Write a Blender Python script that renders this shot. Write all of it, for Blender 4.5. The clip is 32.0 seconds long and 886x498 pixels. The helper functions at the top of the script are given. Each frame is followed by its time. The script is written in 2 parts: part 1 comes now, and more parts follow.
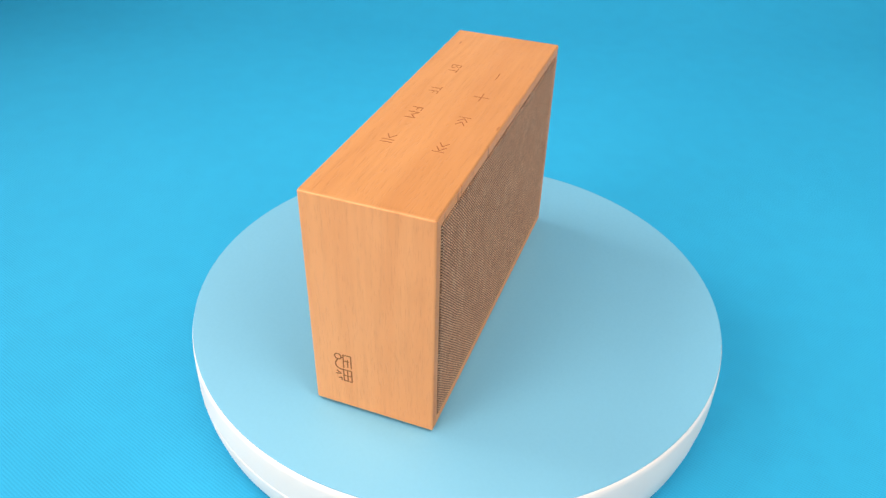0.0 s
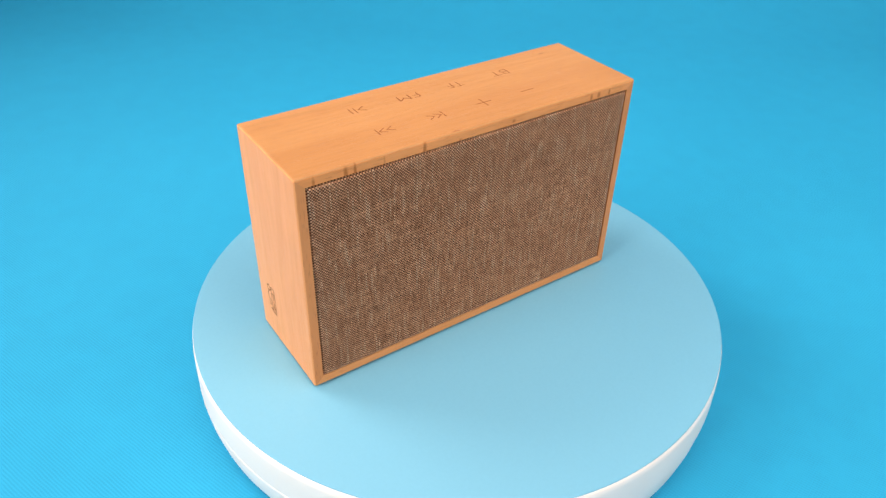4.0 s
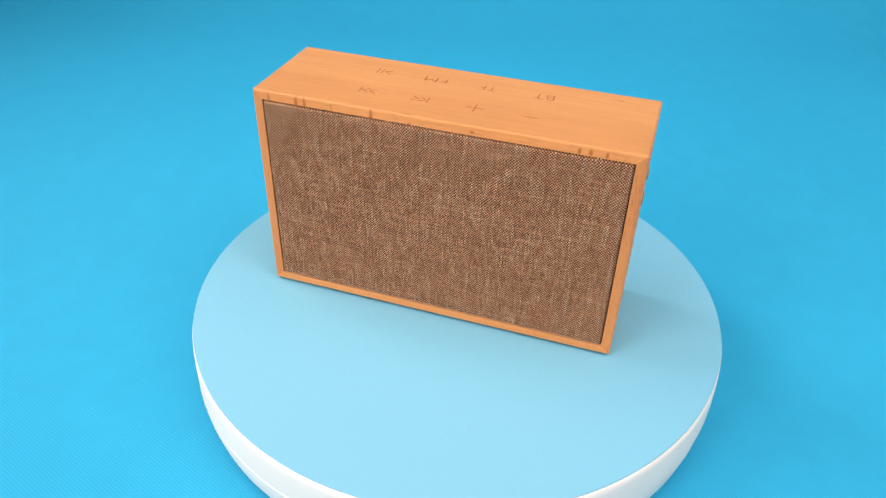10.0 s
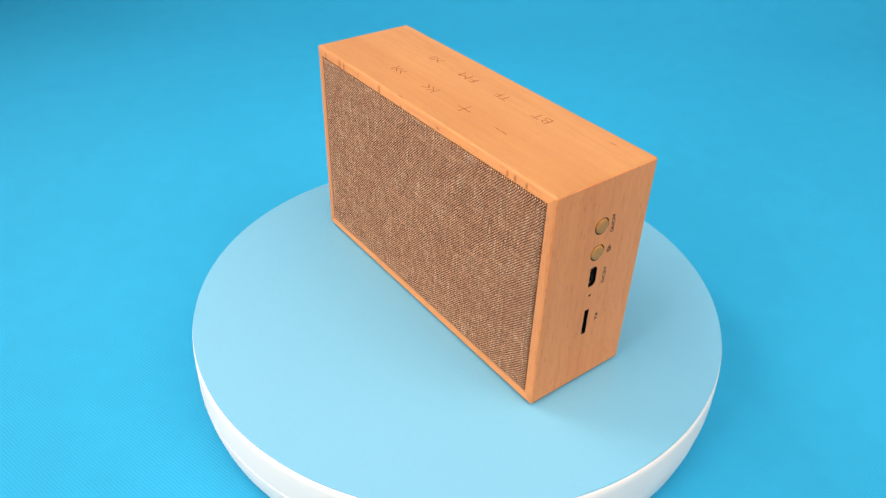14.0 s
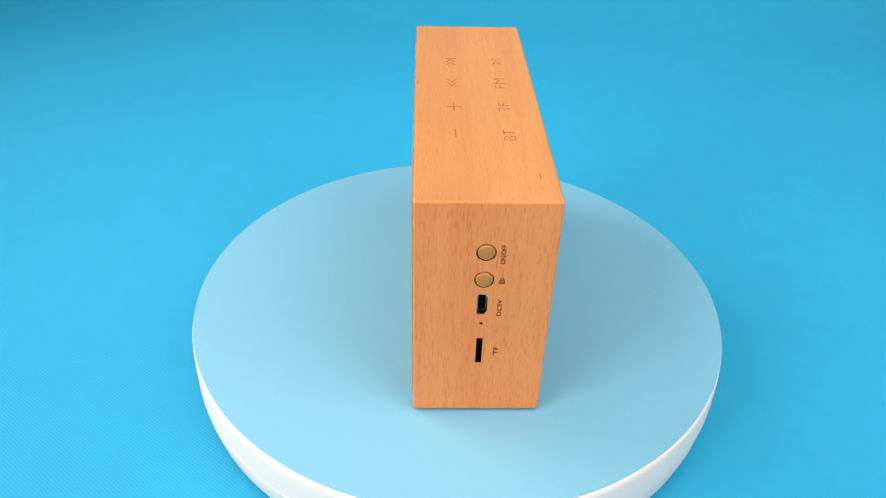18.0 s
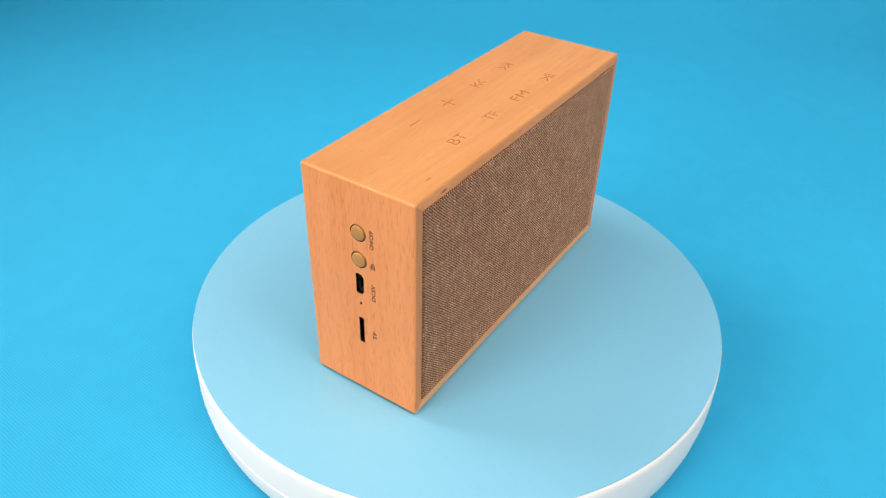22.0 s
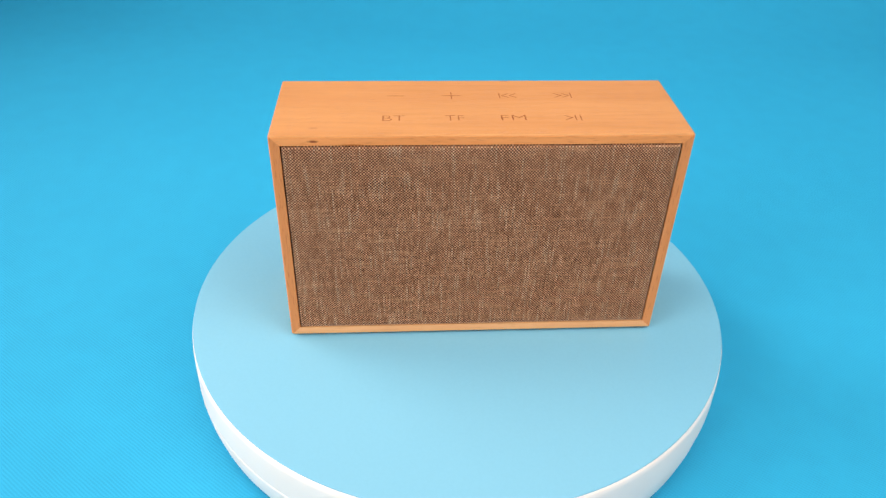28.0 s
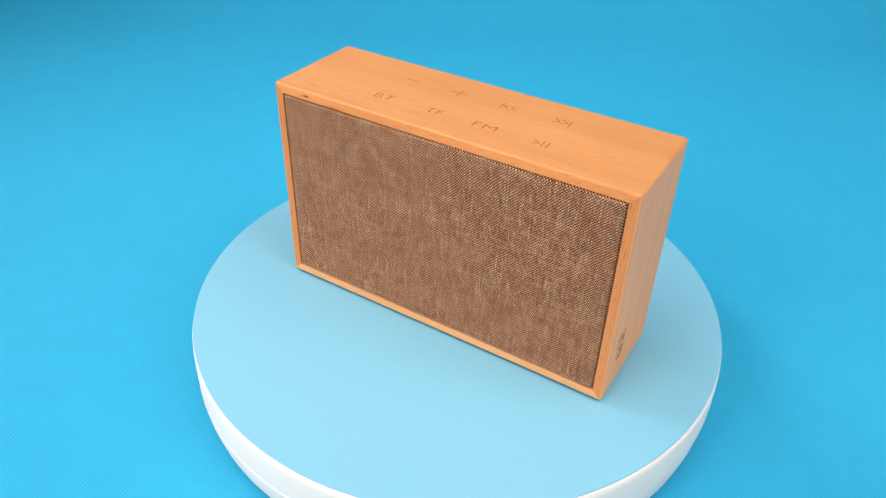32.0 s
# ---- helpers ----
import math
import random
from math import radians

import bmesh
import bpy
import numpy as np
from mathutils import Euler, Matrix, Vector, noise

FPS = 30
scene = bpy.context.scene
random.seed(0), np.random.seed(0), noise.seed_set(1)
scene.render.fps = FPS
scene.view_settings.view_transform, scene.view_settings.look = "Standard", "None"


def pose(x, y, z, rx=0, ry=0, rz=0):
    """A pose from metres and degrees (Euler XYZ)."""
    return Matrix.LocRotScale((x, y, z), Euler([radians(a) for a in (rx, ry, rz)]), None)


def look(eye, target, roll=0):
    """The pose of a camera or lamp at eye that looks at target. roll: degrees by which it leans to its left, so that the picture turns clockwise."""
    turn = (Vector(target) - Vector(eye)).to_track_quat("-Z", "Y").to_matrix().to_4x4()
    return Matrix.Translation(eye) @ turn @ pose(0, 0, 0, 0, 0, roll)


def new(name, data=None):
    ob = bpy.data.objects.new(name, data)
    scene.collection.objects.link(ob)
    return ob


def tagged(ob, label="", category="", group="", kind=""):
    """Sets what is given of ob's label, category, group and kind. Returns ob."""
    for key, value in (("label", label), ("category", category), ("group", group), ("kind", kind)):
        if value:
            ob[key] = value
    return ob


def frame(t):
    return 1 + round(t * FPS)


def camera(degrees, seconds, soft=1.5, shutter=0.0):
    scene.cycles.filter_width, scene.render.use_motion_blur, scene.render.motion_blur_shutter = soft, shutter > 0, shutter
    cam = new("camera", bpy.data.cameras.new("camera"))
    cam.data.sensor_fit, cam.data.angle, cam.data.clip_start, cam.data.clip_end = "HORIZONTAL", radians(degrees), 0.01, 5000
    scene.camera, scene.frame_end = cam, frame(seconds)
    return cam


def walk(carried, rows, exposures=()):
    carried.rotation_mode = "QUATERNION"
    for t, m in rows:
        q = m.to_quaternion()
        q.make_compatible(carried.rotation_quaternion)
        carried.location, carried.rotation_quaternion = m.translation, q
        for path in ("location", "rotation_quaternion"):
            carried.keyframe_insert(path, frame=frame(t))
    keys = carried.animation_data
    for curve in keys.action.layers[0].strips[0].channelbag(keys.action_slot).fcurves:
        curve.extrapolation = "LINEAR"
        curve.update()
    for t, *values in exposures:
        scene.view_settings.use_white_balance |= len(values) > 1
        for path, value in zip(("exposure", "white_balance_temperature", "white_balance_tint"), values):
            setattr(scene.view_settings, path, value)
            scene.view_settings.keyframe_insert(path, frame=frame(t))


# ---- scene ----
EYE = Vector((0.0, -0.2938, 0.2763))
PAN, TILT, ROLL = -0.02606, 0.6290, 1.58
AIM = EYE + Vector((math.sin(PAN) * math.cos(TILT), math.cos(PAN) * math.cos(TILT), -math.sin(TILT)))
cam = camera(60.16, 32.0, soft=1.42)
walk(cam, [(0.0, look(EYE, AIM, ROLL)), (32.0, look(EYE, AIM, ROLL))], exposures=[(0.0, 0.0), (32.0, 0.0)])

# ---- light: a dim room with softboxes round the table-top set ----
world = bpy.data.worlds.new("world")
scene.world = world
world.use_nodes = True
world.node_tree.nodes["Background"].inputs[0].default_value = (0.8, 0.9, 1.0, 1)
world.node_tree.nodes["Background"].inputs[1].default_value = 0.05


def softbox(name, eye, target, size, watts, colour, spread=82):
    data = bpy.data.lights.new(name, "AREA")
    data.shape, data.size, data.size_y = "RECTANGLE", size[0], size[1]
    data.energy, data.color, data.spread = watts, colour, radians(spread)
    ob = new(name, data)
    ob.matrix_world = look(eye, target)
    return ob


WARM = (1.0, 0.905, 0.82)
softbox("softbox_key", (-0.72, 0.26, 0.78), (0.08, 0.06, 0.0), (0.5, 0.5), 1.7, WARM)
softbox("softbox_left", (-0.68, -0.60, 0.52), (0.18, 0.06, 0.0), (0.7, 0.6), 2.0, WARM, 70)
softbox("softbox_right", (0.78, -0.36, 0.88), (0.08, 0.14, 0.0), (1.2, 1.0), 4.4, WARM, 88)
softbox("softbox_overhead", (0.04, -0.08, 1.60), (0.06, 0.12, 0.0), (1.5, 1.5), 5.05, WARM, 100)


# ---- node helpers ----
class Net:
    def __init__(self, name):
        self.mat = bpy.data.materials.new(name)
        self.mat.use_nodes = True
        self.t = self.mat.node_tree
        self.bsdf = self.t.nodes["Principled BSDF"]

    def node(self, kind):
        return self.t.nodes.new(kind)

    def link(self, a, b):
        self.t.links.new(a, b)

    def coords(self, scale=(1, 1, 1), offset=(0, 0, 0), turn=(0, 0, 0)):
        tc = self.node("ShaderNodeTexCoord")
        mp = self.node("ShaderNodeMapping")
        mp.inputs["Scale"].default_value = scale
        mp.inputs["Location"].default_value = offset
        mp.inputs["Rotation"].default_value = turn
        self.link(tc.outputs["Object"], mp.inputs["Vector"])
        return mp.outputs[0]

    def noise(self, vec, scale, detail=4, rough=0.55, distortion=0.0):
        n = self.node("ShaderNodeTexNoise")
        n.inputs["Scale"].default_value = scale
        n.inputs["Detail"].default_value = detail
        n.inputs["Roughness"].default_value = rough
        n.inputs["Distortion"].default_value = distortion
        self.link(vec, n.inputs["Vector"])
        return n.outputs["Fac"]

    def math(self, op, a, b=None, clamp=False):
        n = self.node("ShaderNodeMath")
        n.operation, n.use_clamp = op, clamp
        for i, v in enumerate((a, b)):
            if v is None:
                continue
            if isinstance(v, (int, float)):
                n.inputs[i].default_value = v
            else:
                self.link(v, n.inputs[i])
        return n.outputs[0]

    def span(self, fac, lo, hi, a=0.0, b=1.0):
        n = self.node("ShaderNodeMapRange")
        n.interpolation_type = "SMOOTHSTEP"
        for i, v in enumerate((lo, hi, a, b)):
            n.inputs[i + 1].default_value = v
        self.link(fac, n.inputs[0])
        return n.outputs[0]

    def mix(self, fac, a, b, blend="MIX"):
        n = self.node("ShaderNodeMix")
        n.data_type, n.blend_type = "RGBA", blend
        for i, v in ((0, fac), (6, a), (7, b)):
            if isinstance(v, (int, float)):
                n.inputs[i].default_value = v
            elif isinstance(v, tuple):
                n.inputs[i].default_value = (*v, 1)
            else:
                self.link(v, n.inputs[i])
        return n.outputs[2]

    def bump(self, height, strength, distance):
        n = self.node("ShaderNodeBump")
        n.inputs["Strength"].default_value = strength
        n.inputs["Distance"].default_value = distance
        self.link(height, n.inputs["Height"])
        self.link(n.outputs[0], self.bsdf.inputs["Normal"])

    def finish(self, colour, rough=0.5, metal=0.0, spec=0.5):
        for key, v in (("Base Color", colour), ("Roughness", rough), ("Metallic", metal), ("Specular IOR Level", spec)):
            if isinstance(v, tuple):
                self.bsdf.inputs[key].default_value = (*v, 1)
            elif isinstance(v, (int, float)):
                self.bsdf.inputs[key].default_value = v
            else:
                self.link(v, self.bsdf.inputs[key])
        return self.mat


# ---- sizes in metres ----
W, D, H = 0.1660, 0.0513, 0.1010
FOOT, LIFT = 0.0012, 0.0007
BOARD = 0.0042
UNIT = 0.00083
RADIUS, DECK = 0.1261, 0.0369
OFFSET = Vector((0.00516, -0.00465, 0))


# ---- materials ----
def wood(name, axis, light, dark, pores, seed, knots=()):
    """Beech with its grain along one axis. knots: centre, half sizes, strength."""
    n = Net(name)
    along = {"X": (0.07, 1, 1), "Z": (1, 1, 0.07)}[axis]
    v = n.coords(along, (seed, seed * 0.7, seed * 0.3))
    broad = n.noise(v, 55, 3, 0.5, 0.6)
    fine = n.noise(v, 420, 3, 0.6)
    short = {"X": (0.11, 1, 1), "Z": (1, 1, 0.11)}[axis]
    pore = n.noise(n.coords(short, (seed * 2, 0, seed)), 1750, 2, 0.5)
    blotch = n.noise(n.coords((1, 1, 1), (seed, 0, 0)), 28, 2)
    c = n.mix(n.span(broad, 0.3, 0.72), light, dark)
    c = n.mix(n.math("MULTIPLY", n.span(fine, 0.42, 0.75), 0.22), c, tuple(k * 0.72 for k in dark))
    c = n.mix(n.math("MULTIPLY", n.span(blotch, 0.35, 0.75), 0.25), c, tuple(k * 1.12 for k in light))
    pit = n.span(pore, 0.54, 0.70)
    c = n.mix(n.math("MULTIPLY", pit, pores), c, (dark[0] * 0.52, dark[1] * 0.36, dark[2] * 0.22))
    for centre, half, strength in knots:
        p = n.coords(tuple(1 / h for h in half), tuple(-q / h for q, h in zip(centre, half)))
        warp = n.node("ShaderNodeVectorMath")
        warp.operation = "LENGTH"
        n.link(p, warp.inputs[0])
        ragged = n.math("ADD", warp.outputs["Value"], n.math("MULTIPLY", n.noise(n.coords(), 900, 2), 0.9))
        c = n.mix(n.span(ragged, 0.75, 1.6, strength, 0.0), c, (0.22, 0.045, 0.007) if strength > 0.87 else (0.44, 0.115, 0.016))
    n.bump(n.math("SUBTRACT", fine, n.math("MULTIPLY", pit, 1.2)), 0.5, 0.00015)
    return n.finish(c, n.span(fine, 0.2, 0.8, 0.34, 0.46), 0.0, 0.3)


def mm(x, y, z):
    return (x * UNIT, y * UNIT, z * UNIT - 0.0014 + LIFT)


def span3(x, y, z):
    return (x * UNIT, y * UNIT, z * UNIT)


TOP_KNOTS = [(mm(-80, -23, 121), span3(3.0, 0.6, 3.4), 0.9), (mm(-79.6, -31, 119.6), span3(3.0, 2.0, 0.8), 0.92), (mm(-62, -31, 117.6), span3(7.0, 2.0, 0.8), 0.8),
             (mm(16.2, 29.6, 121), span3(4.2, 0.8, 2.4), 0.95), (mm(-65, 1.7, 121), span3(1.2, 0.8, 2.4), 0.8),
             (mm(91, 31, 118), span3(0.9, 2, 4.5), 0.7), (mm(75.5, 31, 118.0), span3(1.3, 2, 6), 0.86),
             (mm(70.8, 31, 118.0), span3(0.9, 2, 6), 0.86), (mm(34.6, 31, 118.0), span3(1.2, 2, 6), 0.86), (mm(56, 31, 118.4), span3(0.6, 2, 4), 0.45),
             (mm(14.6, 31, 117.4), span3(1.2, 2, 1.5), 0.75), (mm(-17.4, 31, 119.2), span3(1.6, 2, 1.2), 0.7),
             (mm(-68.9, 31, 119), span3(1.2, 2, 2.4), 0.8), (mm(-74.1, 31, 119.2), span3(1.3, 2, 2.4), 0.8),
             (mm(-81.7, 31, 119.2), span3(1.0, 2, 2.0), 0.85)]
WOOD_TOP = wood("beech_top", "X", (0.580, 0.268, 0.099), (0.525, 0.228, 0.079), 0.19, 1.3, TOP_KNOTS)
WOOD_BASE = wood("beech_base", "X", (0.84, 0.43, 0.20), (0.78, 0.365, 0.15), 0.2, 4.1)
WOOD_LEFT = wood("beech_side_pored", "Z", (0.84, 0.305, 0.100), (0.76, 0.245, 0.070), 0.32, 7.7)
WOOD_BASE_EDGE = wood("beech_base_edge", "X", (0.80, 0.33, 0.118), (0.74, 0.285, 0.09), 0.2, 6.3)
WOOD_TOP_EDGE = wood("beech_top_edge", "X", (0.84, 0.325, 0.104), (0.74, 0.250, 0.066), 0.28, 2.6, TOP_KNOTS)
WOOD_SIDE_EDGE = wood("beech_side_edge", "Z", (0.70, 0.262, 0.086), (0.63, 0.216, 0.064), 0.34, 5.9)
WOOD_RIGHT = wood("beech_side_pale", "Z", (0.88, 0.378, 0.148), (0.82, 0.330, 0.120), 0.09, 11.2)

THREAD = 0.00064


def grille_cloth():
    n = Net("woven_grille_cloth")
    sep = n.node("ShaderNodeSeparateXYZ")
    uv = n.node("ShaderNodeUVMap")
    uv.uv_map = "threads"
    n.link(uv.outputs[0], sep.inputs[0])
    u, v = sep.outputs[0], sep.outputs[1]
    fu, fv = n.math("FLOOR", u), n.math("FLOOR", v)
    over = n.math("FLOORED_MODULO", n.math("ADD", fu, fv), 2.0)

    def thread(a, b, scale_a, scale_b, low, high, slubs, seed):
        comb = n.node("ShaderNodeCombineXYZ")
        n.link(n.math("MULTIPLY", a, scale_a), comb.inputs[0])
        n.link(n.math("MULTIPLY", b, scale_b), comb.inputs[1])
        comb.inputs[2].default_value = seed
        f = n.span(n.noise(comb.outputs[0], 1.0, 4, 0.75), 0.22, 0.78)
        c = n.mix(f, low, high)
        long = n.node("ShaderNodeCombineXYZ")
        n.link(n.math("MULTIPLY", a, 0.93), long.inputs[0])
        n.link(n.math("MULTIPLY", b, 0.036), long.inputs[1])
        long.inputs[2].default_value = seed + 5.0
        slub = n.noise(long.outputs[0], 1.0, 2, 0.5)
        c = n.mix(n.span(slub, 0.54, 0.68, 0.0, 0.55), c, slubs)
        return n.mix(n.span(slub, 0.28, 0.44, 0.42, 0.0), c, tuple(k * 0.5 for k in low))

    warp = thread(fu, v, 1.31, 0.10, (0.43, 0.176, 0.086), (0.91, 0.505, 0.300), (0.98, 0.70, 0.48), 3.1)
    weft = thread(fv, u, 1.27, 0.08, (0.020, 0.0063, 0.0026), (0.115, 0.038, 0.015), (0.52, 0.26, 0.14), 9.4)
    cell = n.node("ShaderNodeTexWhiteNoise")
    cell.noise_dimensions = "2D"
    comb = n.node("ShaderNodeCombineXYZ")
    n.link(fu, comb.inputs[0]), n.link(fv, comb.inputs[1])
    n.link(comb.outputs[0], cell.inputs["Vector"])
    c = n.mix(over, weft, warp)
    c = n.mix(n.math("MULTIPLY", cell.outputs["Value"], 0.36), c, (0.050, 0.016, 0.007))
    reach = [n.math("ABSOLUTE", n.math("SUBTRACT", n.math("FRACT", a), 0.5)) for a in (u, v)]
    c = n.mix(n.span(n.math("MAXIMUM", *reach), 0.36, 0.5, 0.0, 0.5), c, (0.026, 0.009, 0.004))
    fibre = n.noise(n.coords(), 5200, 2)
    n.bump(fibre, 0.35, 0.0001)
    n.bsdf.inputs["Sheen Weight"].default_value = 0.55
    n.bsdf.inputs["Sheen Roughness"].default_value = 0.40
    n.bsdf.inputs["Sheen Tint"].default_value = (1.0, 0.68, 0.52, 1)
    return n.finish(c, 0.9, 0.0, 0.1)


def plain(name, colour, rough, metal=0.0, scale=300, vary=0.12, relief=0.1, spec=0.5):
    n = Net(name)
    f = n.noise(n.coords(), scale, 4)
    g = n.noise(n.coords(), scale * 0.07, 3)
    c = n.mix(n.math("MULTIPLY", n.span(f, 0.3, 0.75), vary), colour, tuple(k * 0.6 for k in colour))
    c = n.mix(n.math("MULTIPLY", n.span(g, 0.35, 0.7), vary * 0.6), c, tuple(k * 0.8 for k in colour))
    n.bump(f, relief, 0.0001)
    return n.finish(c, n.span(f, 0.2, 0.8, rough * 0.85, min(1.0, rough * 1.15)), metal, spec)


def backdrop_cloth():
    """Sky-blue spun cloth with a fine embossed diagonal weave."""
    n = Net("blue_backdrop_cloth")
    ribs = []
    for angle in (-55, 40):
        w = n.node("ShaderNodeTexWave")
        w.wave_type, w.bands_direction, w.wave_profile = "BANDS", "X", "SIN"
        w.inputs["Scale"].default_value = 235
        w.inputs["Distortion"].default_value = 1.6
        w.inputs["Detail"].default_value = 1
        w.inputs["Detail Scale"].default_value = 0.6
        n.link(n.coords((1, 1, 1), (0, 0, 0), (0, 0, radians(angle))), w.inputs["Vector"])
        ribs.append(w.outputs["Fac"])
    emboss = n.math("ADD", ribs[0], n.math("MULTIPLY", ribs[1], 0.5))
    fuzz = n.noise(n.coords(), 900, 3)
    soft = n.noise(n.coords((1, 1, 1)), 5, 3)
    c = n.mix(n.span(soft, 0.3, 0.7), (0.017, 0.338, 0.592), (0.019, 0.352, 0.612))
    c = n.mix(n.math("MULTIPLY", n.span(emboss, 0.2, 0.9, 1.0, 0.0), n.span(n.noise(n.coords(), 60, 3), 0.3, 0.7, 0.06, 0.36)), c, (0.014, 0.225, 0.42))
    c = n.mix(n.math("MULTIPLY", fuzz, 0.10), c, (0.035, 0.41, 0.66))
    n.bump(n.math("ADD", emboss, n.math("MULTIPLY", fuzz, 0.8)), 0.28, 0.0002)
    return n.finish(c, 0.75, 0.0, 0.3)


CLOTH = grille_cloth()
BACKDROP = backdrop_cloth()
SHEET = plain("pale_blue_matt_sheet", (0.180, 0.454, 0.630), 0.5, 0.0, 700, 0.04, 0.04)
WHITE = plain("white_gloss_plastic", (0.92, 0.83, 0.77), 0.35, 0.0, 30, 0.03, 0.0)
BRASS = plain("satin_brass", (0.50, 0.215, 0.048), 0.5, 0.05, 900, 0.15, 0.05)
BURNT = plain("burnt_engraving", (0.28, 0.080, 0.016), 0.9, 0.0, 1500, 0.5, 0.2)
PRINT = plain("dark_brown_print", (0.06, 0.018, 0.008), 0.9, 0.0, 1500, 0.3, 0.1)
# near-black tone that stands for the shade beneath the case
UNDERSHADE = plain("shade_dark_underside", (0.045, 0.020, 0.010), 0.8, 0.0, 500, 0.2, 0.05, 0.2)
BLACK = plain("black_cavity", (0.006, 0.005, 0.005), 0.8, 0.0, 500, 0.2, 0.05, 0.08)
STEEL = plain("nickel_port_shell", (0.42, 0.40, 0.38), 0.35, 1.0, 900, 0.1, 0.05)
WALL = plain("white_room_paint", (0.78, 0.77, 0.75), 0.8, 0.0, 60, 0.06, 0.1)
FLOOR = plain("grey_room_floor", (0.34, 0.33, 0.32), 0.6, 0.0, 40, 0.15, 0.1)


# ---- mesh helpers ----
def finish_mesh(name, bm, material, smooth=False):
    me = bpy.data.meshes.new(name)
    bm.to_mesh(me)
    bm.free()
    me.materials.append(material)
    if smooth:
        me.polygons.foreach_set("use_smooth", [True] * len(me.polygons))
    return me


def part(name, bm, material, parent, label="", smooth=False):
    ob = new(name, finish_mesh(name, bm, material, smooth))
    ob.parent = parent
    return tagged(ob, label)


def outward(bm):
    """Turn all faces of a closed body outward."""
    bmesh.ops.recalc_face_normals(bm, faces=bm.faces)
    if bm.calc_volume(signed=True) < 0:
        bmesh.ops.reverse_faces(bm, faces=bm.faces)


def box_into(bm, lo, hi):
    made = bmesh.ops.create_cube(bm, size=1)["verts"]
    for v in made:
        v.co = Vector([a + (b - a) * (c + 0.5) for a, b, c in zip(lo, hi, v.co)])
    return made


def lathe(profile, steps=160):
    """A body turned round z from (radius, height) pairs, closed on the axis."""
    bm = bmesh.new()
    rings = []
    for r, z in profile:
        if r < 1e-6:
            rings.append([bm.verts.new((0, 0, z))])
        else:
            rings.append([bm.verts.new((r * math.cos(2 * math.pi * i / steps), r * math.sin(2 * math.pi * i / steps), z)) for i in range(steps)])
    for a, b in zip(rings, rings[1:]):
        for i in range(steps):
            j = (i + 1) % steps
            quad = [a[i % len(a)], a[j % len(a)], b[j % len(b)], b[i % len(b)]]
            bm.faces.new(list(dict.fromkeys(quad)))
    outward(bm)
    return bm


def arc(cx, cz, r, a0, a1, n=6):
    return [(cx + r * math.cos(radians(a0 + (a1 - a0) * i / n)), cz + r * math.sin(radians(a0 + (a1 - a0) * i / n))) for i in range(n + 1)]


# ---- setting ----
def backdrop():
    bm = bmesh.new()
    start, radius, top = 0.45, 0.35, 1.3
    line = [(-0.75 + 1.2 * i / 12, 0.0) for i in range(13)]
    line += [(start + radius * math.sin(radians(a)), radius - radius * math.cos(radians(a))) for a in range(5, 91, 5)]
    line += [(start + radius, radius + (top - radius) * i / 4) for i in range(1, 5)]
    xs = [-1.1 + 2.2 * i / 44 for i in range(45)]
    grid = []
    for k, (y, z) in enumerate(line):
        row = []
        for x in xs:
            ripple = 0.004 * noise.noise((x * 3.0, y * 2.0 + z * 2.0, 0.3)) * min(1.0, max(0.0, (y - 0.3) * 6))
            row.append(bm.verts.new((x, y - ripple * 0.5, z + max(0.0, ripple))))
        grid.append(row)
    for a, b in zip(grid, grid[1:]):
        for i in range(len(xs) - 1):
            bm.faces.new((a[i], a[i + 1], b[i + 1], b[i]))
    ob = new("backdrop", finish_mesh("backdrop", bm, BACKDROP, True))
    thick = ob.modifiers.new("thickness", "SOLIDIFY")
    thick.thickness, thick.offset = 0.0015, -1
    return tagged(ob, "sky-blue woven cloth backdrop sweeping up behind the turntable", "backdrop", kind="structure")


def room():
    def slab(name, lo, hi, material, label):
        bm = bmesh.new()
        box_into(bm, lo, hi)
        ob = new(name, finish_mesh(name, bm, material))
        tagged(ob, label, name.split("_")[0], kind="structure")

    x, y0, y1, z0, z1 = 1.7, -2.0, 1.3, -0.004, 2.4
    slab("floor", (-x, y0, z0 - 0.1), (x, y1, z0), FLOOR, "plain grey floor under the blue backdrop")
    slab("ceiling", (-x, y0, z1), (x, y1, z1 + 0.1), WALL, "plain white painted ceiling")
    slab("wall_north", (-x, y1, z0), (x, y1 + 0.1, z1), WALL, "plain white painted wall behind the backdrop")
    slab("wall_south", (-x, y0 - 0.1, z0), (x, y0, z1), WALL, "plain white painted wall")
    slab("wall_east", (x, y0, z0), (x + 0.1, y1, z1), WALL, "plain white painted wall")
    slab("wall_west", (-x - 0.1, y0, z0), (-x, y1, z1), WALL, "plain white painted wall")


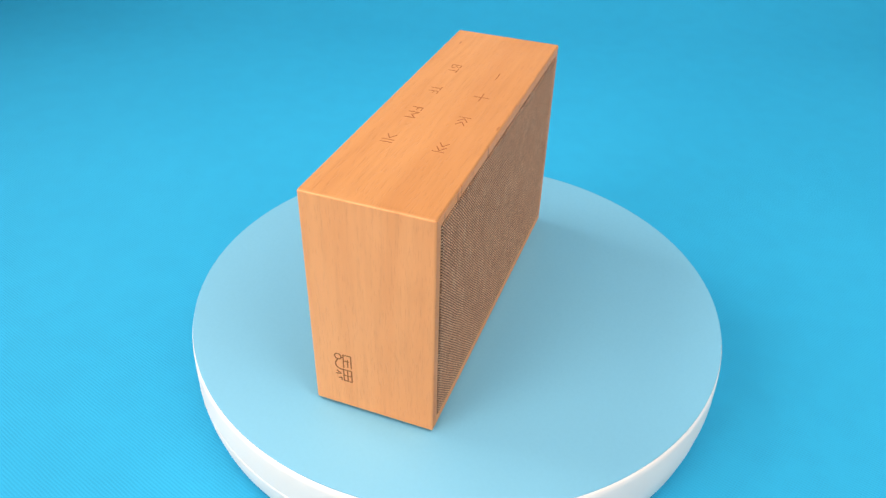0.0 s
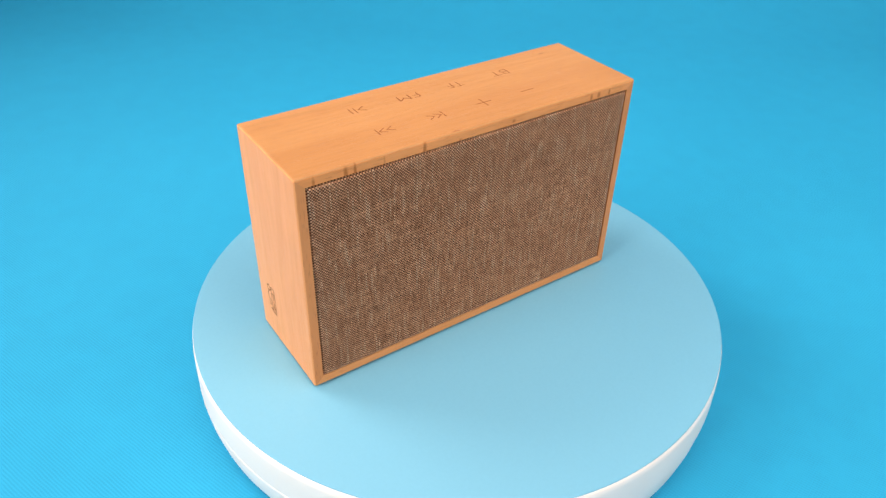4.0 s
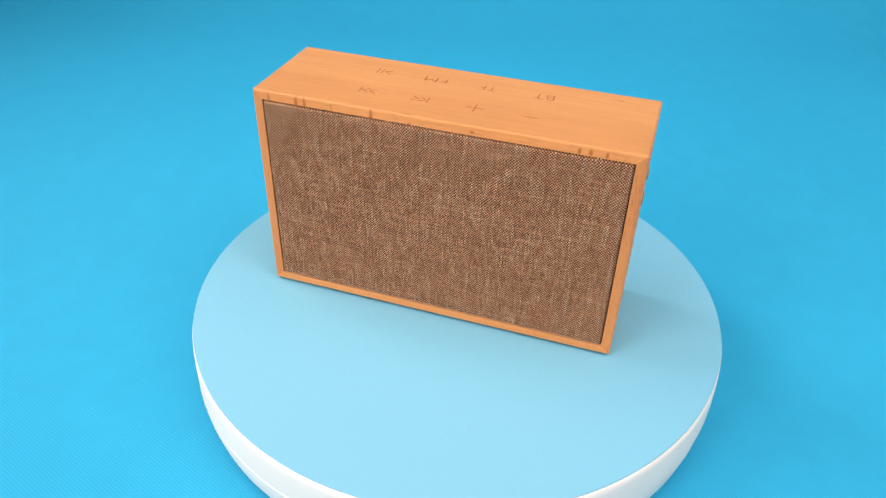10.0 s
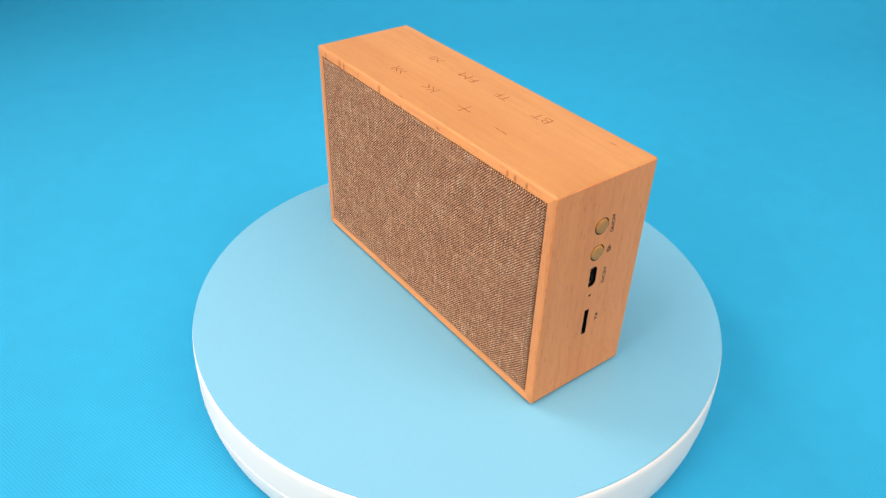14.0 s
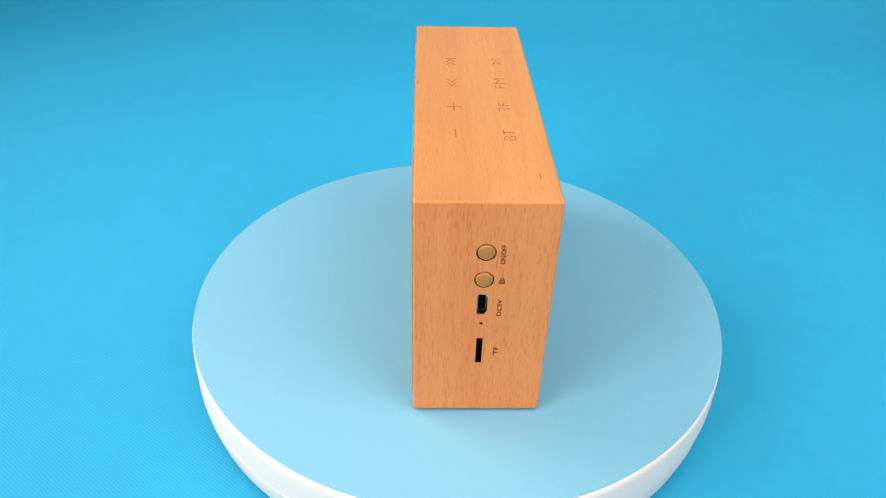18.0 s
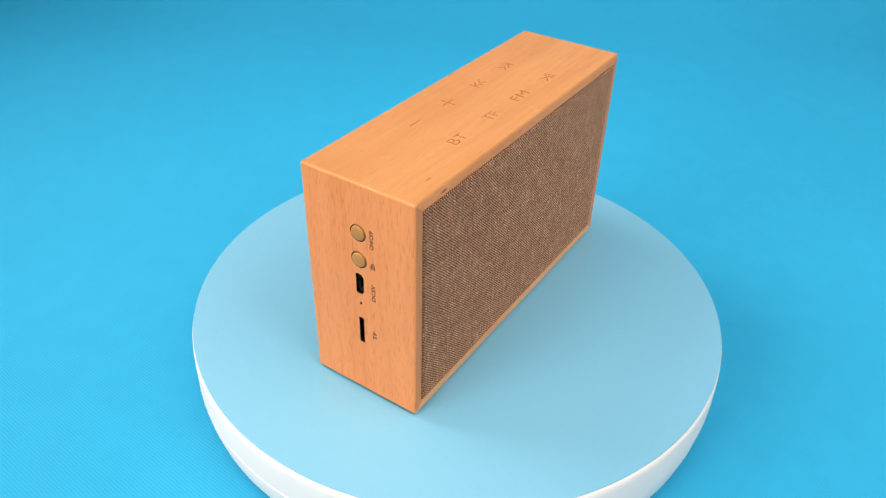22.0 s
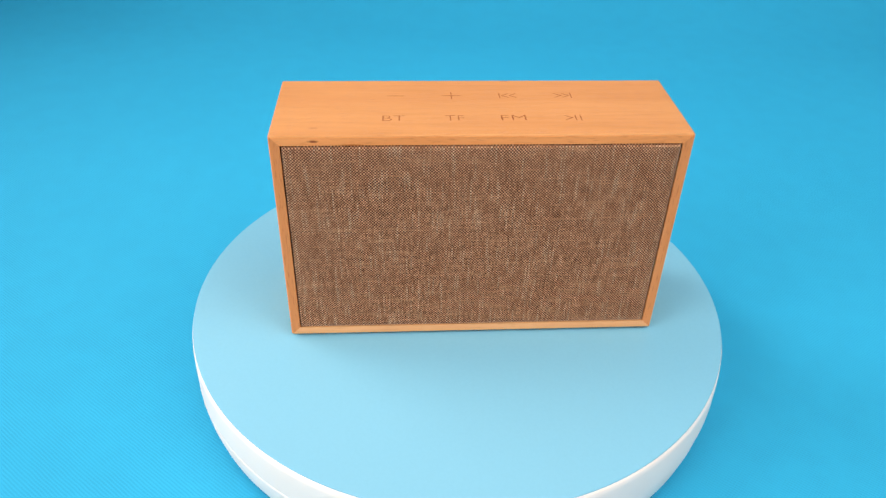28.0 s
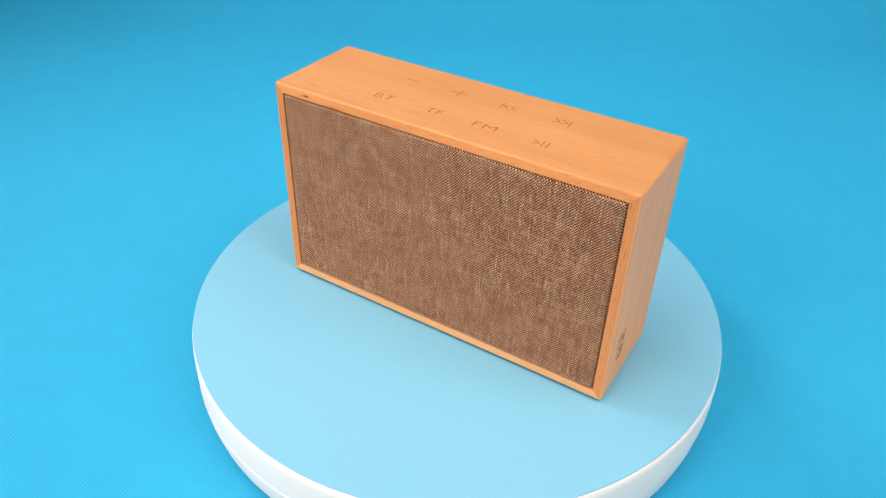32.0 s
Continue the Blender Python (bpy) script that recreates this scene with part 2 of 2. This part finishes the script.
# ---- turntable ----
def turntable():
    ob = tagged(new("turntable"), "round white turntable with a pale blue top, turning slowly", "turntable")
    r, seam = RADIUS, 0.0180
    foot = lathe([(0, 0.0), (0.1215, 0.0), (0.1232, 0.0006), (0.1250, 0.0050), (0.1261, 0.0100), (0.1267, 0.0150), (0.1268, seam - 0.0009), (0.1268, seam - 0.0005), (0.1267, seam - 0.0002), (0.1249, seam - 0.0001), (0, seam - 0.0001)])
    for v in foot.verts:
        v.co.x -= 0.0003
    part("base", foot, WHITE, ob, "white plastic base ring", True)
    top = DECK - 0.0007
    prof = [(0, seam), (0.1244, seam), (0.1266, seam + 0.0001), (0.1269, seam + 0.0003), (0.12695, seam + 0.0006), (0.12695, seam + 0.0009), (0.1270, seam + 0.0040), (0.1269, 0.0280), (0.1267, 0.0325), (0.1264, 0.0355), (0.1261, top - 0.0004), (0.1257, top), (r * 0.98, top), (0, top)]
    platter = part("platter", lathe(prof), WHITE, ob, "white glossy rotating platter", True)
    sheet = lathe([(0, top), (r * 0.9975, top), (r * 0.9995, top + 0.0002), (r * 0.9995, DECK - 0.0002), (r * 0.998, DECK), (0, DECK)])
    part("top_sheet", sheet, SHEET, platter, "pale blue matt disc", False)
    return ob, platter


# ---- loudspeaker ----
def shell():
    """The hollow wooden case, open at front and back, with rounded outer edges."""
    bm = bmesh.new()
    rings = []
    for inset, y in ((0, -D / 2), (0, D / 2), (BOARD, D / 2), (BOARD, -D / 2)):
        a, b = W / 2 - inset, inset
        rings.append([bm.verts.new(p) for p in ((-a, y, b), (a, y, b), (a, y, H - inset), (-a, y, H - inset))])
    for k in range(4):
        p, q = rings[k], rings[(k + 1) % 4]
        for i in range(4):
            j = (i + 1) % 4
            bm.faces.new((p[i], p[j], q[j], q[i]))
    outward(bm)
    outer = set(rings[0] + rings[1])
    edges = [e for e in bm.edges if e.verts[0] in outer and e.verts[1] in outer]
    bmesh.ops.bevel(bm, geom=edges, offset=0.0009, segments=4, profile=0.5, affect="EDGES")
    return bm


def board(side):
    """One of the four boards of the case, cut from it on the mitres."""
    bm = shell()
    s = math.sqrt(0.5)
    cuts = {"top": [((-W / 2, 0, H), (-s, 0, -s)), ((W / 2, 0, H), (s, 0, -s))],
            "bottom": [((-W / 2, 0, 0), (-s, 0, s)), ((W / 2, 0, 0), (s, 0, s))],
            "left": [((-W / 2, 0, H), (s, 0, s)), ((-W / 2, 0, 0), (s, 0, -s))],
            "right": [((W / 2, 0, H), (-s, 0, s)), ((W / 2, 0, 0), (-s, 0, -s))]}[side]
    for co, no in cuts:
        geom = bm.verts[:] + bm.edges[:] + bm.faces[:]
        cut = bmesh.ops.bisect_plane(bm, geom=geom, plane_co=co, plane_no=no, clear_outer=True)
        rim = [e for e in cut["geom_cut"] if isinstance(e, bmesh.types.BMEdge)]
        bmesh.ops.holes_fill(bm, edges=rim)
    if side in ("left", "right"):
        keep = -1 if side == "left" else 1
        spare = [v for v in bm.verts if v.co.x * keep < 0]
        bmesh.ops.delete(bm, geom=spare, context="VERTS")
    else:
        keep = 1 if side == "top" else -1
        spare = [v for v in bm.verts if (v.co.z - H / 2) * keep < 0]
        bmesh.ops.delete(bm, geom=spare, context="VERTS")
    bmesh.ops.remove_doubles(bm, verts=bm.verts, dist=1e-7)
    bmesh.ops.holes_fill(bm, edges=[e for e in bm.edges if e.is_boundary])
    outward(bm)
    return bm


def drilled(bm, cutters):
    """The board with the cutters' shapes taken out of it."""
    ob = new("blank", finish_mesh("blank", bm, BLACK))
    every = bmesh.new()
    for c in cutters:
        one = bpy.data.meshes.new("one")
        c.to_mesh(one)
        c.free()
        every.from_mesh(one)
    temps = [new("cutter", finish_mesh("cutter", every, BLACK))]
    m = ob.modifiers.new("cut", "BOOLEAN")
    m.operation, m.object, m.solver, m.use_hole_tolerant = "DIFFERENCE", temps[0], "EXACT", True
    got = bpy.data.meshes.new_from_object(ob.evaluated_get(bpy.context.evaluated_depsgraph_get()))
    out = bmesh.new()
    out.from_mesh(got)
    for f in out.faces:
        c = f.calc_center_median()
        f.material_index = int(-W / 2 + 0.0001 < c.x < -W / 2 + 0.0031 and abs(c.y) < 0.006 and 0.015 < c.z < 0.09)
    for o in temps + [ob]:
        bpy.data.objects.remove(o)
    return out


def rod(y, z, r, x0, x1, steps=32, squash=1.0):
    """A round bar along x, on the left end of the case."""
    bm = bmesh.new()
    bmesh.ops.create_cone(bm, cap_ends=True, segments=steps, radius1=r, radius2=r, depth=1)
    for v in bm.verts:
        v.co = Vector((x0 + (x1 - x0) * (v.co.z + 0.5), y + v.co.x, z + LIFT + v.co.y * squash))
    outward(bm)
    return bm


def prism(outline, x0, x1):
    """A bar along x with the outline given in (y, z)."""
    bm = bmesh.new()
    a = [bm.verts.new((x0, y, z + LIFT)) for y, z in outline]
    b = [bm.verts.new((x1, y, z + LIFT)) for y, z in outline]
    bm.faces.new(a), bm.faces.new(b)
    for i in range(len(a)):
        j = (i + 1) % len(a)
        bm.faces.new((a[i], a[j], b[j], b[i]))
    outward(bm)
    return bm


def button(y, z, r):
    """A domed round push button that stands out of the left end."""
    bm = lathe([(0, -0.002), (r, -0.002), (r, 0.0001), (r * 0.97, 0.00035), (r * 0.86, 0.00055), (r * 0.5, 0.00065), (0, 0.0007)], 40)
    for v in bm.verts:
        v.co = Vector((-W / 2 - v.co.z, y + v.co.y, z + LIFT + v.co.x))
    outward(bm)
    return bm


def strokes(lines, width, place):
    """Engraved strokes: each a polyline in flat coordinates, widened and laid by place(u, v, height)."""
    bm = bmesh.new()
    for line in lines:
        for (u0, v0), (u1, v1) in zip(line, line[1:]):
            d = Vector((u1 - u0, v1 - v0)).normalized() * width / 2
            n = Vector((-d.y, d.x))
            ends = [(u0 - d.x * 0.5, v0 - d.y * 0.5), (u1 + d.x * 0.5, v1 + d.y * 0.5)]
            flat = [(ends[0][0] + n.x, ends[0][1] + n.y), (ends[1][0] + n.x, ends[1][1] + n.y), (ends[1][0] - n.x, ends[1][1] - n.y), (ends[0][0] - n.x, ends[0][1] - n.y)]
            lo = [bm.verts.new(place(a, b, -0.0002)) for a, b in flat]
            hi = [bm.verts.new(place(a, b, 0.00003)) for a, b in flat]
            bm.faces.new(hi), bm.faces.new(lo)
            for i in range(4):
                j = (i + 1) % 4
                bm.faces.new((lo[i], lo[j], hi[j], hi[i]))
    outward(bm)
    return bm


def lettering(body, u0, u1, v0, v1, place, thin=0.0):
    """Words in the built-in font, fitted into a rectangle of flat coordinates."""
    cu = bpy.data.curves.new("words", "FONT")
    cu.body, cu.size, cu.extrude, cu.offset, cu.resolution_u = body, 1.0, 0.05, -thin, 4
    ob = new("words", cu)
    me = bpy.data.meshes.new_from_object(ob.evaluated_get(bpy.context.evaluated_depsgraph_get()))
    bpy.data.objects.remove(ob)
    bm = bmesh.new()
    bm.from_mesh(me)
    xs, ys = [v.co.x for v in bm.verts], [v.co.y for v in bm.verts]
    for v in bm.verts:
        u = u0 + (u1 - u0) * (v.co.x - min(xs)) / (max(xs) - min(xs))
        w = v0 + (v1 - v0) * (v.co.y - min(ys)) / (max(ys) - min(ys))
        v.co = place(u, w, 0.00003 if v.co.z > 0 else -0.0002)
    outward(bm)
    return bm


def on_top(u, v, h):
    return Vector((u * UNIT, v * UNIT, H + h))


def on_left(u, v, h):
    return Vector((-W / 2 - h, v * UNIT, u * UNIT - 0.0014 + LIFT))


def on_right(u, v, h):
    return Vector((W / 2 + h, u * UNIT, v * UNIT - 0.0014 + LIFT))


def grille_mesh(facing):
    """A padded cloth panel with every crossing of its threads raised; facing is -1 at the front, 1 at the back."""
    gap = 0.00025
    w, h = W - 2 * BOARD - 2 * gap, H - 2 * BOARD - 2 * gap
    step = THREAD / 2
    nx, nz = int(w / step / 2) * 2, int(h / step)
    i, k = np.meshgrid(np.arange(nx + 1), np.arange(nz + 1), indexing="ij")
    x = (i - nx // 2) * step
    z = k * step + BOARD + gap
    z = (np.round(z / step)) * step
    iu, kv = np.round(x / step).astype(int), np.round(z / step).astype(int)
    centre = ((iu % 2) != 0).astype(float) + ((kv % 2) != 0).astype(float)
    rng = np.random.default_rng(5)
    bumps = (centre / 2) ** 1.2 * 0.00042 + rng.normal(0, 0.00002, x.shape)
    over = (((iu // 2) + (kv // 2)) % 2) * 0.00007
    edge = np.minimum(np.minimum(x - x.min(), x.max() - x), np.minimum(z - z.min(), z.max() - z))
    pad = -0.0011 + 0.0013 * np.sqrt(1 - (1 - np.clip(edge / 0.0011, 0, 1)) ** 2)
    y = facing * (D / 2 + pad + (bumps + over) * np.clip(edge / 0.0035, 0, 1))
    # threads wander a little, so that the weave is not a perfect grid
    def wander(fine, coarse):
        total = np.zeros(x.shape)
        for cells, size in ((fine, 0.12), (coarse, 0.28)):
            gx, gz = nx // cells + 3, nz // cells + 3
            knots = rng.normal(0, size, (gx, gz))
            a, b = i / cells, k / cells
            a0, b0 = a.astype(int), b.astype(int)
            fa, fb = a - a0, b - b0
            fa, fb = fa * fa * (3 - 2 * fa), fb * fb * (3 - 2 * fb)
            total += (knots[a0, b0] * (1 - fa) * (1 - fb) + knots[a0 + 1, b0] * fa * (1 - fb) + knots[a0, b0 + 1] * (1 - fa) * fb + knots[a0 + 1, b0 + 1] * fa * fb)
        return total * THREAD * np.clip(edge / 0.003, 0, 1)

    flat = np.stack([iu, kv], -1).reshape(-1, 2) / 2.0
    x, z = x + wander(9, 46), z + wander(9, 46)
    co = np.stack([x, y, z], -1).reshape(-1, 3)
    a = (np.arange(nx)[:, None] * (nz + 1) + np.arange(nz)[None, :]).ravel()
    quad = np.stack([a, a + (nz + 1), a + nz + 2, a + 1], -1)
    if facing > 0:
        quad = quad[:, ::-1]
    me = bpy.data.meshes.new("grille")
    me.vertices.add(len(co))
    me.vertices.foreach_set("co", co.astype(np.float32).ravel())
    me.loops.add(quad.size)
    me.loops.foreach_set("vertex_index", quad.astype(np.int32).ravel())
    me.polygons.add(len(quad))
    me.polygons.foreach_set("loop_start", np.arange(0, quad.size, 4, dtype=np.int32))
    me.update(calc_edges=True)
    me.polygons.foreach_set("use_smooth", [True] * len(quad))
    layer = me.uv_layers.new(name="threads")
    layer.data.foreach_set("uv", flat[quad.ravel()].astype(np.float32).ravel())
    me.materials.append(CLOTH)
    return me


def loudspeaker():
    ob = tagged(new("loudspeaker"), "beech wood box loudspeaker with brown woven grilles on the turntable", "speaker")
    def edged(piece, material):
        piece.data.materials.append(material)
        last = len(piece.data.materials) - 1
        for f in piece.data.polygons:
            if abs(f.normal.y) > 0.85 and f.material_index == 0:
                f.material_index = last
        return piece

    lid = part("top_board", board("top"), WOOD_TOP, ob, "beech top board with engraved touch keys and small knots")
    base = part("bottom_board", board("bottom"), WOOD_BASE, ob, "paler beech bottom board")
    base.data.materials.append(WOOD_BASE_EDGE)
    base.data.materials.append(UNDERSHADE)
    # down-facing faces coloured dark to deepen the shade line on the deck
    for f in base.data.polygons:
        f.material_index = 2 if f.normal.z < -0.9 else int(f.normal.y > 0.7)
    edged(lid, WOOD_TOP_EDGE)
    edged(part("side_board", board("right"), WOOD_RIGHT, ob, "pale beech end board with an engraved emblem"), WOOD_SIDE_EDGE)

    u = UNIT
    b1, b2, r = (-0.2 * u, 95.5 * u), (0.0, 80.9 * u), 4.0 * u
    port = [(1.9 * u, 61.4 * u), (-0.9 * u, 61.4 * u), (-2.1 * u, 63.1 * u), (-2.1 * u, 70.7 * u), (-0.9 * u, 72.7 * u), (1.9 * u, 72.7 * u), (2.4 * u, 72.1 * u), (2.4 * u, 62.0 * u)]
    slot = [(1.7 * u, 31.3 * u), (1.7 * u, 46.7 * u), (-1.2 * u, 46.7 * u), (-1.2 * u, 31.3 * u)]
    x0, x1 = -W / 2 - 0.002, -W / 2 + 0.0030
    end = drilled(board("left"), [rod(*b1, r * 1.09, x0, x1), rod(*b2, r * 1.09, x0, x1), prism(port, x0, x1), prism(slot, x0, x1), rod(0.15 * u, 55.7 * u, 0.75 * u, x0, x1, 16)])
    side = part("side_board", end, WOOD_LEFT, ob, "pored beech end board with buttons and sockets")
    side.data.materials.append(BLACK)
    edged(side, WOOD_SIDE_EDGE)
    for y, z in (b1, b2):
        key = part("button", button(y, z, r * 0.95), BRASS, side, "round brass-coloured push button", True)
        part("gap_ring", lathe_ring(y, z, r * 0.975, r * 1.085), BLACK, key)
    # sockets: dark lining just inside the openings
    lined = part("power_socket", prism([(y * 0.97, 67.1 * u + (z - 67.1 * u) * 0.985) for y, z in port], -W / 2 + 0.0024, -W / 2 + 0.0030), BLACK, side, "black micro power socket")
    shell_bm = bmesh.new()
    for lo, hi in (((-1.75, 63.3), (-1.5, 70.5)), ((1.9, 62.7), (2.05, 71.3)), ((-1.35, 62.3), (1.75, 62.7)), ((-1.35, 71.3), (1.75, 71.7))):
        box_into(shell_bm, (-W / 2 + 0.0012, lo[0] * u, lo[1] * u + LIFT), (-W / 2 + 0.0025, hi[0] * u, hi[1] * u + LIFT))
    part("socket_shell", shell_bm, STEEL, lined, "nickel-plated rim")
    tongue = bmesh.new()
    box_into(tongue, (-W / 2 + 0.0006, 0.1 * u, 64.5 * u + LIFT), (-W / 2 + 0.0025, 0.75 * u, 69.7 * u + LIFT))
    part("tongue", tongue, BLACK, lined)
    part("card_slot", prism([(0.25 * u + (y - 0.25 * u) * 0.985, 39.0 * u + (z - 39.0 * u) * 0.995) for y, z in slot], -W / 2 + 0.0022, -W / 2 + 0.0030), BLACK, side, "black memory card slot")
    part("reset_hole", rod(0.15 * u, 55.7 * u, 0.74 * u, -W / 2 + 0.0012, -W / 2 + 0.0028, 16), BLACK, side)
    # print beside the buttons and sockets
    part("print_on_off", lettering("ON/OFF", 91.1, 101.1, -8.6, -6.4, on_left, -0.022), PRINT, side, "small dark print reading ON/OFF")
    part("print_dc", lettering("DC5V", 61.9, 71.5, -8.7, -6.5, on_left, -0.022), PRINT, side, "small dark print reading DC5V")
    part("print_tf", lettering("TF", 38.0, 43.1, -8.6, -6.4, on_left, -0.022), PRINT, side, "small dark print reading TF")
    lock = [[(80.4, -8.8), (80.4, -6.9), (82.2, -6.9), (82.2, -8.8), (80.4, -8.8)], [(82.2, -8.6)] + [(82.2 + 1.2 * math.sin(radians(a)), -7.85 - 0.75 * math.cos(radians(a))) for a in range(0, 181, 30)], [(81.3, -8.5), (81.3, -7.2)]]
    part("print_lock", strokes(lock, 0.0007 / UNIT * 0.5, on_left), PRINT, side, "small dark padlock mark")

    # keys burnt into the top
    top = [c for c in ob.children if c.name.startswith("top_board")][0]
    wide = 0.48
    for name, words, a, b in (("key_bt", "BT", -47.6, -36.8), ("key_tf", "TF", -17.4, -8.4), ("key_fm", "FM", 9.6, 21.7)):
        part(name, lettering(words, a, b, -16.0, -10.6, on_top, 0.02), BURNT, top, "engraved letters " + words)
    cy, hh = 11.7, 2.9
    part("key_minus", strokes([[(-45.3, cy), (-37.0, cy)]], wide, on_top), BURNT, top, "engraved minus sign")
    part("key_plus", strokes([[(-17.6, cy), (-8.4, cy)], [(-13.0, cy - 4.2), (-13.0, cy + 4.0)]], wide, on_top), BURNT, top, "engraved plus sign")
    part("key_back", strokes([[(11.5, cy - hh), (11.5, cy + hh)], [(16.0, cy + hh * 0.8), (12.6, cy), (16.0, cy - hh * 0.8)], [(20.0, cy + hh * 0.8), (16.6, cy), (20.0, cy - hh * 0.8)]], wide, on_top), BURNT, top, "engraved skip-back sign")
    part("key_next", strokes([[(48.2, cy - hh), (48.2, cy + hh)], [(43.7, cy + hh * 0.8), (47.1, cy), (43.7, cy - hh * 0.8)], [(39.7, cy + hh * 0.8), (43.1, cy), (39.7, cy - hh * 0.8)]], wide, on_top), BURNT, top, "engraved skip-forward sign")
    cy = -13.6
    part("key_play", strokes([[(40.8, cy + hh * 0.8), (44.4, cy), (40.8, cy - hh * 0.8)], [(46.0, cy - hh), (46.0, cy + hh)], [(48.5, cy - hh), (48.5, cy + hh)]], wide, on_top), BURNT, top, "engraved play and pause sign")

    # emblem on the other end: plain shapes
    pale = [c for c in ob.children if c.name.startswith("side_board")][0]
    ring = arc(-17.6, 33.3, 1.7, 0, 360, 14)
    hook = arc(-16.2, 28.2, 2.9, 150, 300, 8)
    marks = [ring, [(-17.6, 31.6)] + hook, [(-15.9, 33.2), (-14.6, 33.2)],
             [(-14.8, 26.8), (-14.8, 35.0), (-10.8, 35.0), (-10.8, 27.2)], [(-14.8, 31.2), (-12.2, 31.2)], [(-12.6, 27.6), (-12.6, 32.2)],
             [(-15.0, 18.2), (-15.0, 25.4), (-10.8, 25.4), (-10.8, 18.2), (-15.0, 18.2)], [(-15.0, 21.8), (-10.8, 21.8)], [(-12.9, 18.2), (-12.9, 25.4)],
             [(-18.6, 23.8), (-16.4, 22.4)], [(-19.0, 21.6), (-16.4, 22.4)], [(-17.6, 19.2), (-16.2, 19.8), (-16.2, 18.0)]]
    part("emblem", strokes(marks, 0.6, on_right), BURNT, pale, "engraved emblem of plain strokes")

    # rubber feet
    for fx in (-1, 1):
        for fy in (-1, 1):
            pad = lathe([(0, -FOOT), (0.0033, -FOOT), (0.0036, -FOOT + 0.0002), (0.0036, 0.0002), (0, 0.0002)], 24)
            for v in pad.verts:
                v.co += Vector((fx * (W / 2 - 0.012), fy * (D / 2 - 0.011), 0))
            part("foot", pad, BLACK, ob, "low black rubber foot")

    # padded grilles and the dark box behind them
    for facing in (-1, 1):
        g = new("grille", grille_mesh(facing))
        g.parent = ob
        tagged(g, "brown and beige woven cloth grille")
    inner = bmesh.new()
    box_into(inner, (-W / 2 + BOARD + 0.0001, -D / 2 + 0.0016, BOARD + 0.0001), (W / 2 - BOARD - 0.0001, D / 2 - 0.0016, H - BOARD - 0.0001))
    part("inner_baffle", inner, BLACK, ob, "dark inner baffle")
    return ob


def lathe_ring(y, z, r0, r1):
    """A thin dark ring at the bottom of the gap round a button."""
    bm = lathe([(r0, -0.0016), (r1, -0.0016), (r1, -0.0006), (r0, -0.0006), (r0, -0.0016)], 40)
    for v in bm.verts:
        v.co = Vector((-W / 2 - v.co.z, y + v.co.y, z + LIFT + v.co.x))
    outward(bm)
    return bm


backdrop()
room()
table, platter = turntable()
speaker = loudspeaker()


def motions():
    """Platter and loudspeaker turn together at an even pace, about 41 s a turn."""
    spin, box = [], []
    for t in range(33):
        deg = 251.86 - 8.7940 * t
        a = radians(deg)
        spin.append((float(t), pose(0, 0, 0, 0, 0, deg)))
        x = OFFSET.x * math.cos(a) - OFFSET.y * math.sin(a)
        y = OFFSET.x * math.sin(a) + OFFSET.y * math.cos(a)
        box.append((float(t), pose(x, y, DECK + FOOT, 0, 0, deg)))
    walk(platter, spin)
    walk(speaker, box)


motions()
